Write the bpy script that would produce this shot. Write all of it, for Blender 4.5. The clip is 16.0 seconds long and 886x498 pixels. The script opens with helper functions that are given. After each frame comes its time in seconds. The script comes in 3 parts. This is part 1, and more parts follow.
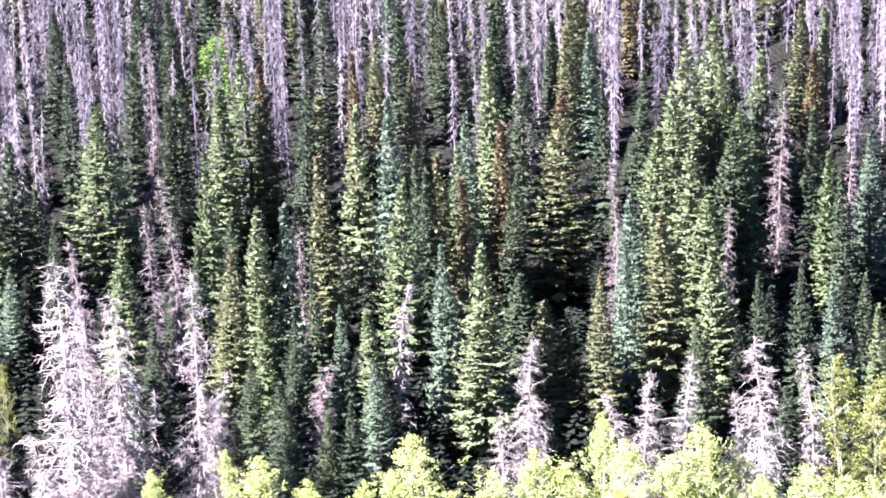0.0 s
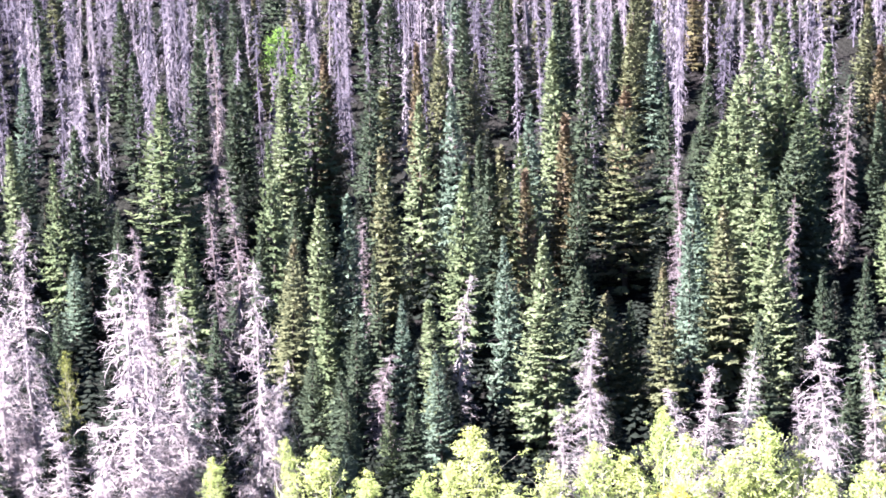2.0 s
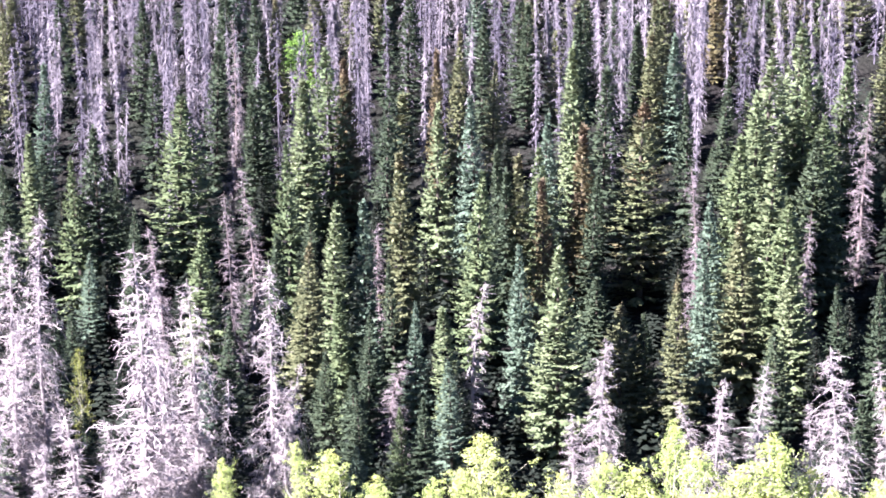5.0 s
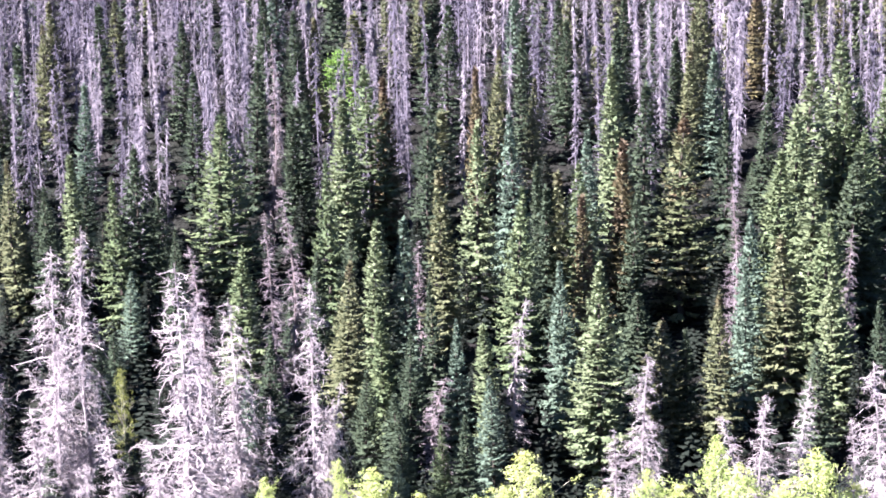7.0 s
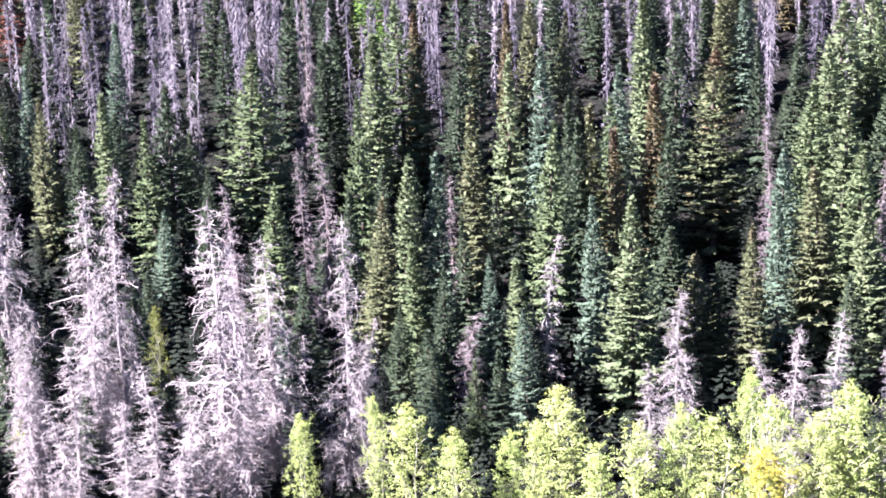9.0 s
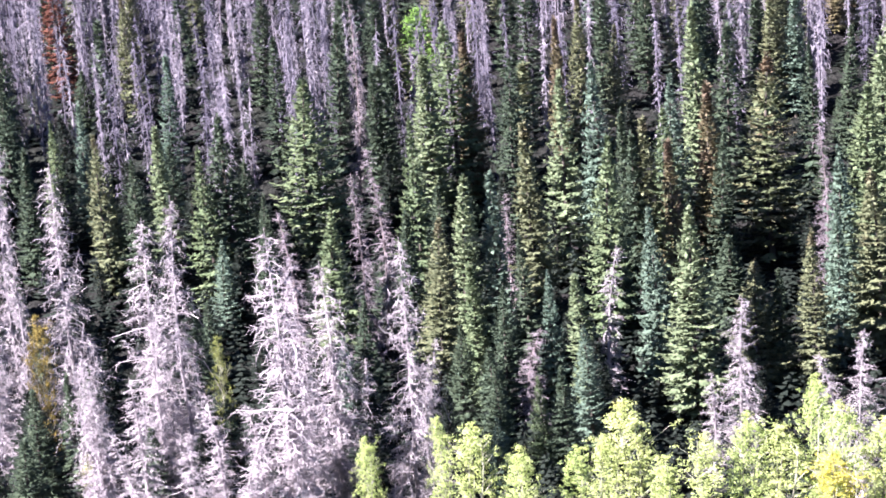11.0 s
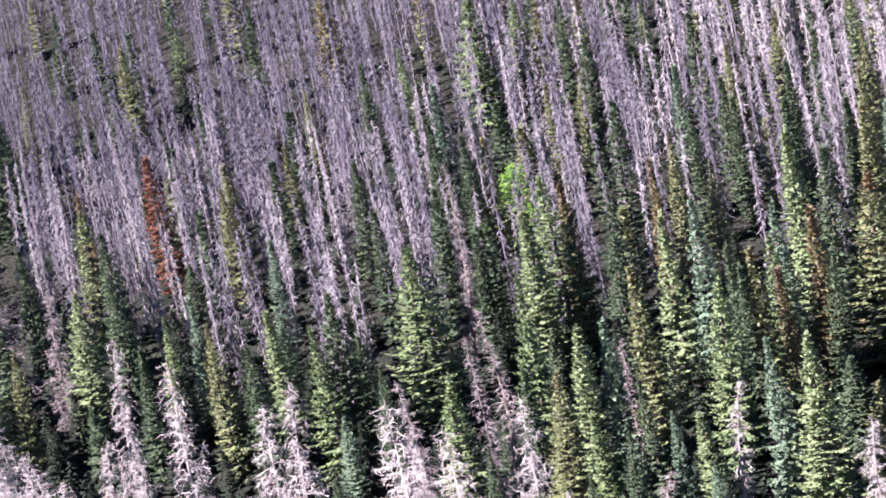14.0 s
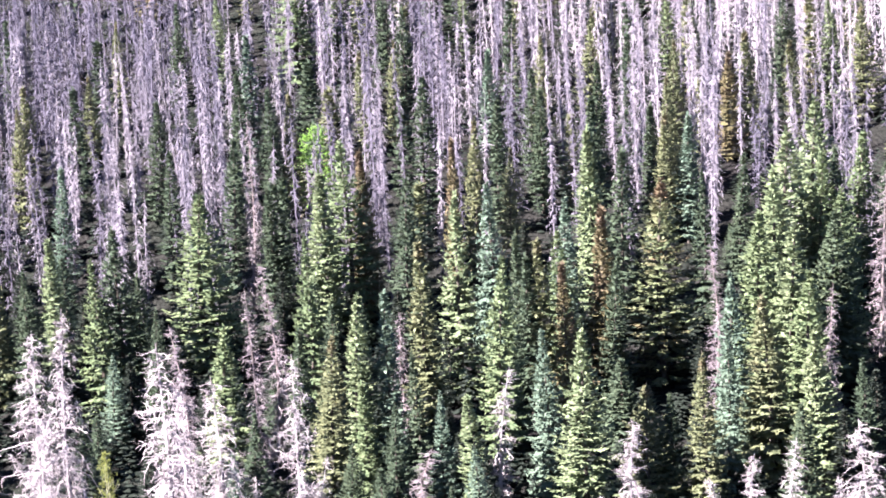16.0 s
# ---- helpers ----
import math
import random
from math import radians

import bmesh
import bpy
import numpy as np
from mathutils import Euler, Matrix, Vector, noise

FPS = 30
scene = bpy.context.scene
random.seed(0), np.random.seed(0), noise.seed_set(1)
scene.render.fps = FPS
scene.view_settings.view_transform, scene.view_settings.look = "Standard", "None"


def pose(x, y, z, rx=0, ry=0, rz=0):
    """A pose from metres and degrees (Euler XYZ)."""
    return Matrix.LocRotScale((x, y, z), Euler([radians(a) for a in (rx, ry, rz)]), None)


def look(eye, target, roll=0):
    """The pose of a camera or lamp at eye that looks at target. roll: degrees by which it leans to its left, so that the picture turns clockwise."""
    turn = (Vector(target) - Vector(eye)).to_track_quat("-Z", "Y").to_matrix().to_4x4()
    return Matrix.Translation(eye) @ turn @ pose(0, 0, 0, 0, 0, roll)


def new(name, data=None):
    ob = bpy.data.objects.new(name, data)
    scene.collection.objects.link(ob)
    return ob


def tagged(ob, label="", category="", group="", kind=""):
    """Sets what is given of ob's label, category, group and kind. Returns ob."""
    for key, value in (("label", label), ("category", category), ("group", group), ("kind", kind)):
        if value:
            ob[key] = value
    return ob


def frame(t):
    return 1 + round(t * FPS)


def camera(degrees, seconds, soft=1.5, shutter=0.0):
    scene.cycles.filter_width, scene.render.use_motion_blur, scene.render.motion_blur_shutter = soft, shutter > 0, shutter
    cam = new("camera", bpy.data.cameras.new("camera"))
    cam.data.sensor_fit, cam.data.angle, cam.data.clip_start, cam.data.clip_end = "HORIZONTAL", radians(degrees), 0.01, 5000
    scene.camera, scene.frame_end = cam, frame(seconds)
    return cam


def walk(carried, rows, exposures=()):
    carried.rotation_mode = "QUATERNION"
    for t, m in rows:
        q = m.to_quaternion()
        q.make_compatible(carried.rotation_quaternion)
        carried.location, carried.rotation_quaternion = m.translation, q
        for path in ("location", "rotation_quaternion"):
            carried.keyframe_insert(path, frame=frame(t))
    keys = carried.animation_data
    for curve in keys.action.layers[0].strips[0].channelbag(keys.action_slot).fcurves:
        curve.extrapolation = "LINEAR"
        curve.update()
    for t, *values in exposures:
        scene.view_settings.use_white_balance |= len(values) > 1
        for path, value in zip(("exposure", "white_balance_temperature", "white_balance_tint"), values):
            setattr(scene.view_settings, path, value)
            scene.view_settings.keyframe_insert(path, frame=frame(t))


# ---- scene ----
EYE = 52.0
# seconds, then the turn of the camera about x, y and z in degrees; it stands in one place and swings
ROWS = [
    (0, 78.001, 1.965, -0.425),
    (0.5, 77.782, 2.082, -0.063),
    (1, 77.689, 2.207, 0.560),
    (1.5, 77.734, 2.144, 1.136),
    (2, 77.830, 1.709, 1.383),
    (2.5, 77.961, 1.139, 1.440),
    (3, 78.068, 0.557, 1.526),
    (3.5, 78.075, 0.180, 1.589),
    (5.8, 78.023, 0.657, 2.462),
    (6, 78.188, 0.707, 2.571),
    (6.5, 78.623, 0.923, 2.828),
    (7, 78.523, 1.093, 3.081),
    (7.5, 77.622, 1.297, 3.303),
    (8, 76.729, 1.475, 3.514),
    (8.5, 76.682, 1.659, 3.738),
    (10.8, 77.394, 3.690, 4.692),
    (11, 77.343, 4.447, 4.857),
    (11.5, 77.657, 6.955, 5.555),
    (12, 78.943, 9.820, 6.468),
    (12.5, 80.922, 12.441, 6.977),
    (13, 82.350, 13.800, 7.074),
    (13.5, 82.418, 13.336, 7.018),
    (14, 81.959, 11.171, 6.797),
    (14.5, 81.486, 8.593, 6.198),
    (15, 81.095, 6.009, 4.993),
    (15.5, 80.771, 3.852, 3.403),
    (16, 80.454, 2.818, 2.208),
]
cam = camera(24.0, 16.0, soft=1.75)
walk(cam, [(t, pose(0, 0, EYE, rx, ry, rz)) for t, rx, ry, rz in ROWS],
     exposures=[(0.0, 3.73, 6230, 17), (3.5, 3.69, 6180, 17), (8.0, 3.46, 6130, 17), (11.0, 3.40, 6080, 17),
                (12.0, 3.39, 6030, 17), (12.5, 3.45, 6080, 17), (13.0, 3.19, 6180, 17), (14.0, 3.33, 6480, 14),
                (15.0, 3.70, 6380, 14), (16.0, 3.77, 6380, 14)])

# ---- daylight ----
SUN = Vector((-0.75, -0.41, 0.75)).normalized()
world = bpy.data.worlds.new("sky")
scene.world = world
world.use_nodes = True
wn = world.node_tree
sky = wn.nodes.new("ShaderNodeTexSky")
sky.sky_type, sky.sun_disc = "NISHITA", False
sky.altitude, sky.dust_density, sky.air_density = 3000.0, 0.12, 0.6   # thin, clear mountain air
sky.sun_elevation = math.asin(SUN.z)
sky.sun_rotation = math.atan2(SUN.x, SUN.y)
wn.links.new(sky.outputs[0], wn.nodes["Background"].inputs[0])
wn.nodes["Background"].inputs[1].default_value = 0.05
sun = new("sun", bpy.data.lights.new("sun", "SUN"))
sun.data.energy, sun.data.angle, sun.data.color = 5.0, radians(0.53), (1.0, 0.95, 0.88)
sun.matrix_world = look(SUN * 200, (0, 0, 0))


# ---- materials ----
def shader(name, rough=0.7):
    m = bpy.data.materials.new(name)
    m.use_nodes = True
    bsdf = m.node_tree.nodes["Principled BSDF"]
    bsdf.inputs["Roughness"].default_value = rough
    bsdf.inputs["Specular IOR Level"].default_value = 0.08
    return m, m.node_tree, bsdf


def link(nt, a, b):
    nt.links.new(a, b)


def mix(nt, fac, a, b, blend="MIX"):
    n = nt.nodes.new("ShaderNodeMix")
    n.data_type, n.blend_type = "RGBA", blend
    for slot, v in ((0, fac), (6, a), (7, b)):
        if isinstance(v, (int, float)):
            n.inputs[slot].default_value = v
        elif isinstance(v, tuple):
            n.inputs[slot].default_value = (*v, 1)
        else:
            link(nt, v, n.inputs[slot])
    return n.outputs[2]


def ramp(nt, v, lo, hi):
    n = nt.nodes.new("ShaderNodeMapRange")
    n.inputs[1].default_value, n.inputs[2].default_value = lo, hi
    link(nt, v, n.inputs[0])
    return n.outputs[0]


def noise_of(nt, scale, detail=3.0, coords="Object", stretch=None):
    co = nt.nodes.new("ShaderNodeTexCoord").outputs[coords]
    if stretch:
        mp = nt.nodes.new("ShaderNodeMapping")
        mp.inputs["Scale"].default_value = stretch
        link(nt, co, mp.inputs[0])
        co = mp.outputs[0]
    n = nt.nodes.new("ShaderNodeTexNoise")
    n.inputs["Scale"].default_value, n.inputs["Detail"].default_value = scale, detail
    link(nt, co, n.inputs["Vector"])
    return n.outputs["Fac"]


def needles(name, dark, light, dry=None, dry_lo=0.5, dry_hi=0.62, sheer=0.2, other=None):
    """Foliage: light and dark sprays, patches, and dry boughs where they are given."""
    m, nt, bsdf = shader(name, 0.65)
    island = nt.nodes.new("ShaderNodeNewGeometry").outputs["Random Per Island"]
    bough = ramp(nt, noise_of(nt, 1.4, 3), 0.33, 0.67)
    col = mix(nt, mix(nt, 0.25, bough, island), dark, light)
    patch = ramp(nt, noise_of(nt, 0.45, 2), 0.3, 0.7)
    col = mix(nt, patch, mix(nt, 0.4, col, dark), col)
    each = nt.nodes.new("ShaderNodeObjectInfo").outputs["Random"]
    col = mix(nt, ramp(nt, each, 0.0, 2.6), col, other or dark)
    if dry:
        where = ramp(nt, noise_of(nt, 0.23, 3), dry_lo, dry_hi)
        col = mix(nt, where, col, mix(nt, island, tuple(c * 0.55 for c in dry), dry))
    link(nt, col, bsdf.inputs["Base Color"])
    thin = nt.nodes.new("ShaderNodeBsdfTranslucent")
    link(nt, col, thin.inputs["Color"])
    both = nt.nodes.new("ShaderNodeMixShader")
    both.inputs[0].default_value = sheer
    link(nt, bsdf.outputs[0], both.inputs[1])
    link(nt, thin.outputs[0], both.inputs[2])
    link(nt, both.outputs[0], nt.nodes["Material Output"].inputs["Surface"])
    return m


def wood(name, dark, light, grain=3.0, tint=False):
    m, nt, bsdf = shader(name, 0.75)
    n = ramp(nt, noise_of(nt, grain, 5, stretch=(1, 1, 0.25)), 0.3, 0.7)
    col = mix(nt, n, dark, light)
    island = nt.nodes.new("ShaderNodeNewGeometry").outputs["Random Per Island"]
    col = mix(nt, mix(nt, island, (0, 0, 0), (0.2, 0.2, 0.2) if tint else (0.5, 0.5, 0.5)), col, dark)
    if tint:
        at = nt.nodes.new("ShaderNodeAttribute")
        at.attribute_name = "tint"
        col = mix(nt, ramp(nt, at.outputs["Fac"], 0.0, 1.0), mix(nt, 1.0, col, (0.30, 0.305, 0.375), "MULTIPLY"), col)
    link(nt, col, bsdf.inputs["Base Color"])
    bump = nt.nodes.new("ShaderNodeBump")
    bump.inputs["Distance"].default_value = 0.02
    link(nt, n, bump.inputs["Height"])
    link(nt, bump.outputs[0], bsdf.inputs["Normal"])
    return m


NEEDLES = {
    "green": needles("needles_green", (0.060, 0.084, 0.048), (0.128, 0.145, 0.079)),
    # dark green, lowered further for the shade these trees stand in
    "dark": needles("needles_dark_shaded", (0.031, 0.045, 0.033), (0.060, 0.072, 0.045)),
    # near black: the deep shade between trees is put into this colour
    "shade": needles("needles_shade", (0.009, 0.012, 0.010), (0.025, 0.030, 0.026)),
    "blue": needles("needles_blue", (0.059, 0.087, 0.071), (0.116, 0.145, 0.109)),
    # yellow-green, raised for the sun on these trees
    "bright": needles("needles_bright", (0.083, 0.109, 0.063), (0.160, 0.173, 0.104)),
    "olive": needles("needles_olive", (0.070, 0.080, 0.048), (0.139, 0.136, 0.076), (0.130, 0.098, 0.066), 0.56, 0.70),
    "rusty": needles("needles_rusty", (0.081, 0.072, 0.043), (0.134, 0.113, 0.058), (0.108, 0.078, 0.058), 0.42, 0.62),
    "browned": needles("needles_browned", (0.064, 0.080, 0.047), (0.129, 0.134, 0.073), (0.125, 0.086, 0.058), 0.48, 0.62),
    "red": needles("needles_red", (0.055, 0.023, 0.018), (0.155, 0.064, 0.048)),
    "lime": needles("leaves_lime", (0.12, 0.22, 0.045), (0.30, 0.46, 0.13), sheer=0.35),
}
LEAVES = needles("leaves_aspen", (0.26, 0.30, 0.105), (0.49, 0.51, 0.25), (0.53, 0.48, 0.15), 0.60, 0.72, sheer=0.42, other=(0.19, 0.29, 0.085))
LEAVES_GOLD = needles("leaves_gold", (0.05, 0.06, 0.02), (0.38, 0.39, 0.13), sheer=0.35)
LEAVES_YELLOW = needles("leaves_yellow", (0.30, 0.26, 0.05), (0.52, 0.47, 0.11), sheer=0.42, other=(0.34, 0.33, 0.08))
LEAVES_ORANGE = needles("leaves_orange", (0.06, 0.05, 0.02), (0.42, 0.31, 0.09), sheer=0.35)
BARK = wood("bark", (0.032, 0.027, 0.025), (0.085, 0.070, 0.064))
BARK_PALE = wood("bark_pale", (0.14, 0.13, 0.105), (0.34, 0.325, 0.28))
GREY_WOOD = wood("weathered_wood", (0.13, 0.108, 0.122), (0.290, 0.254, 0.280))
GREY_TWIGS = wood("weathered_twigs", (0.160, 0.134, 0.154), (0.300, 0.262, 0.292))
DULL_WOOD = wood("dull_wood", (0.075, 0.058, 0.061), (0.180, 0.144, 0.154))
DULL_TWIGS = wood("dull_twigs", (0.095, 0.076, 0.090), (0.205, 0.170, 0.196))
FAR_TWIGS = wood("far_twigs", (0.180, 0.154, 0.186), (0.305, 0.265, 0.304), tint=True)


def forest_floor():
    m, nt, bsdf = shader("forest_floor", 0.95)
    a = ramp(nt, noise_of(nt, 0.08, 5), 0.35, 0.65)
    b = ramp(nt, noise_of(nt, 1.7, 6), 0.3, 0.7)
    # near-black floor: the shade under the trees is put into its colour
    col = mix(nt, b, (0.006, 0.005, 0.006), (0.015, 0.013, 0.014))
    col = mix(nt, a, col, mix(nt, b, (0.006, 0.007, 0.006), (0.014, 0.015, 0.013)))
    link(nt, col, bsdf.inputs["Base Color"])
    bump = nt.nodes.new("ShaderNodeBump")
    bump.inputs["Distance"].default_value = 0.25
    link(nt, b, bump.inputs["Height"])
    link(nt, bump.outputs[0], bsdf.inputs["Normal"])
    return m


# ---- the ground: an overlook, a valley floor and the wooded slope across it ----
PROFILE_Y = [-60, 0, 55, 100, 125, 150, 180, 250, 300, 380, 470, 620]
PROFILE_Z = [62, 50, 24, 3, 1, 3, 10.5, 29, 47, 78, 108, 140]


def ground_z(x, y):
    return float(np.interp(y, PROFILE_Y, PROFILE_Z)) + 0.7 * math.sin(x * 0.09 + 1.3) * math.sin(y * 0.07)


def sheet(xs, ys, height):
    verts = [(x, y, height(x, y)) for y in ys for x in xs]
    n = len(xs)
    faces = [(j * n + i, j * n + i + 1, (j + 1) * n + i + 1, (j + 1) * n + i)
             for j in range(len(ys) - 1) for i in range(n - 1)]
    me = bpy.data.meshes.new("ground")
    me.from_pydata(verts, [], faces)
    me.polygons.foreach_set("use_smooth", [True] * len(faces))
    return me


XS = [-3000, -1500, -700, -400] + list(range(-250, 251, 4)) + [400, 700, 1500, 3000]
YS = [-3000, -1200, -500, -200, -100] + list(range(-60, 621, 4)) + [800, 1500, 3000]
ground = tagged(new("ground", sheet(XS, YS, ground_z)), "forest floor of needles and sparse grass on the slope, darkened for shade",
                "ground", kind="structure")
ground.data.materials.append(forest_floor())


# ---- growing things ----
class Geo:
    """Corners and faces of one mesh."""

    def __init__(self):
        self.v, self.f = [], []

    def spray(self, p, d, side, length, width, sag):
        """A folded spray of foliage: two slopes along a spine."""
        i = len(self.v)
        mid = p + d * (length * 0.42)
        drop = Vector((0, 0, -sag))
        self.v += [p, mid + side * width + drop, p + d * length + drop * 0.6, mid - side * width + drop]
        self.f += [(i, i + 1, i + 2), (i, i + 2, i + 3)]

    def leaf(self, p, n, size, turn):
        a = n.orthogonal().normalized()
        a.rotate(Matrix.Rotation(turn, 3, n))
        b = n.cross(a)
        i = len(self.v)
        self.v += [p - a * size * 0.5, p + b * size * 0.42, p + a * size * 0.55, p - b * size * 0.42]
        self.f.append((i, i + 1, i + 2, i + 3))

    def tube(self, pts, radii, sides):
        i0 = len(self.v)
        for k, (p, r) in enumerate(zip(pts, radii)):
            d = (pts[min(k + 1, len(pts) - 1)] - pts[max(k - 1, 0)]).normalized()
            a = d.orthogonal().normalized()
            b = d.cross(a)
            for s in range(sides):
                w = 2 * math.pi * s / sides
                self.v.append(p + (a * math.cos(w) + b * math.sin(w)) * r)
        for k in range(len(pts) - 1):
            for s in range(sides):
                q, t = i0 + k * sides, (s + 1) % sides
                self.f.append((q + s, q + t, q + sides + t, q + sides + s))

    def mesh(self, name, *materials):
        me = bpy.data.meshes.new(name)
        me.from_pydata([tuple(v) for v in self.v], [], self.f)
        for m in materials:
            me.materials.append(m)
        return me

    def arrays(self):
        tris = []
        for fc in self.f:
            tris.append(fc[:3])
            if len(fc) == 4:
                tris.append((fc[0], fc[2], fc[3]))
        return np.array([tuple(v) for v in self.v]), np.array(tris)


def around(rng, a, z=0.0):
    return Vector((math.cos(a), math.sin(a), z))


H = 16.0   # the height at which every kind is modelled, metres


def axis(z, a, bend):
    """The bent line on which a bole stands, at the height z."""
    return Vector((math.cos(a), math.sin(a), 0)) * (bend * math.sin(z / H * 3.5)) + Vector((0, 0, z))


def bole(rng, r, sides=7, bend=0.25, a=0.0):
    g = Geo()
    pts = [axis(H * k / 7, a, bend) for k in range(8)]
    pts[0] = Vector((0, 0, -0.4))
    g.tube(pts, [r * (1.02 - k / 7) ** 0.8 + 0.006 for k in range(8)], sides)
    return g


def bough(g, rng, foot, out, L, slope, curl, fine, hang):
    """One bough of a spruce: sprays to both sides of a drooping spine, tufts at its tip, short sprays hanging under it."""
    up, side = Vector((0, 0, 1)), Vector((-out.y, out.x, 0))
    m = max(2, int(fine * (1.5 + 2.5 * L)))

    def at(s):
        return foot + out * (L * s) + up * (L * (slope * s + curl * s * s)), (out + up * (slope + 2 * curl * s)).normalized()

    def blade(p, d, face, big, slim):
        d.normalize()
        flank = face.cross(d)
        if flank.length > 1e-4:
            g.spray(p, d, flank.normalized(), big, big * slim, big * 0.10)

    for j in range(m):
        s = 0.22 + 0.78 * (j + rng.random()) / m
        p, tan = at(s)
        face = tan.cross(side)
        big = (0.38 + 0.24 * L * (1.05 - s)) * rng.uniform(0.7, 1.3) / fine ** 0.6
        for q in (-1, 1):
            d = tan * rng.uniform(0.4, 0.95) + side * (q * rng.uniform(0.45, 1.0)) + face * rng.gauss(0.02, 0.2) - up * 0.14
            blade(p, d, face + out * 0.35 + Vector([rng.gauss(0, 0.27) for _ in range(3)]), big, rng.uniform(0.20, 0.33))
    p, tan = at(1.0)
    for q in (-0.5, 0.1, 0.6):
        d = tan + side * q + up * rng.uniform(0.0, 0.5)
        blade(p - tan * 0.1, d, tan.cross(side) + out * 0.3, 0.46 * rng.uniform(0.7, 1.3) / fine ** 0.6, 0.26)
    for j in range(int(hang * (0.6 + 1.3 * L) * fine + rng.random())):
        p, tan = at(rng.uniform(0.35, 0.95))
        d = out * rng.uniform(0.0, 0.6) + side * rng.uniform(-0.5, 0.5) - up * rng.uniform(0.5, 1.0)
        blade(p, d, out + Vector([rng.gauss(0, 0.3) for _ in range(3)]), rng.uniform(0.3, 0.6) / fine ** 0.6, 0.26)


def spruce_crown(rng, R, bare=0.06, gaps=0.08, step=0.6, power=0.8, fine=1.0, hang=1.0, lift=0.0):
    """Whorls of boughs up to a pointed top, with an uneven outline."""
    g = Geo()
    z = H * bare
    turn = rng.uniform(0, 6)
    phase = rng.uniform(0, 50)
    while z < H * 0.975:
        u = (z / H - bare) / (1 - bare)
        reach = R * min(1.0, 1.16 * (1 - u) ** power) * (0.78 + 0.22 * min(1.0, u / 0.18)) * min(1.0, (1 - u) / 0.34) ** 0.55 + 0.05
        n = max(5, int(round(4.4 + reach * 2.3 * min(1.0, fine + 0.3))))
        turn += rng.uniform(0.3, 1.2)
        for k in range(n):
            if rng.random() < gaps * (1.2 - u):
                continue
            az = turn + 6.283 * (k + rng.uniform(-0.3, 0.3)) / n
            out = around(rng, az)
            L = reach * rng.uniform(0.74, 1.08) * (1.0 + 0.38 * noise.noise((out.x * 1.3 + phase, out.y * 1.3, z * 0.55)))
            slope = -0.52 + 0.98 * u + lift + rng.gauss(0, 0.1)
            bough(g, rng, Vector((0, 0, z + rng.uniform(-0.14, 0.14))), out, L, slope, 0.26, fine, hang)
        z += step * (0.55 + 0.5 * (1 - u)) * rng.uniform(0.8, 1.2)
    for k in range(12):
        w = around(rng, rng.uniform(0, 6.28), rng.uniform(0.9, 3.0)).normalized()
        g.spray(Vector((0, 0, H * (0.945 + 0.004 * k))), w, w.orthogonal().normalized(), 0.4, 0.07, 0.02)
    return g


def strip(g, pts, half, rng):
    """A thin twig through pts that ends in a point."""
    w = (pts[-1] - pts[0]).orthogonal().normalized()
    w.rotate(Matrix.Rotation(rng.uniform(0, 3.14), 3, (pts[-1] - pts[0]).normalized()))
    i, n = len(g.v), len(pts)
    for k, p in enumerate(pts[:-1]):
        h = w * (half * (1 - 0.6 * k / n))
        g.v += [p - h, p + h]
    g.v.append(pts[-1])
    for k in range(n - 2):
        j = i + 2 * k
        g.f.append((j, j + 1, j + 3, j + 2))
    g.f.append((i + 2 * n - 4, i + 2 * n - 3, i + 2 * n - 2))


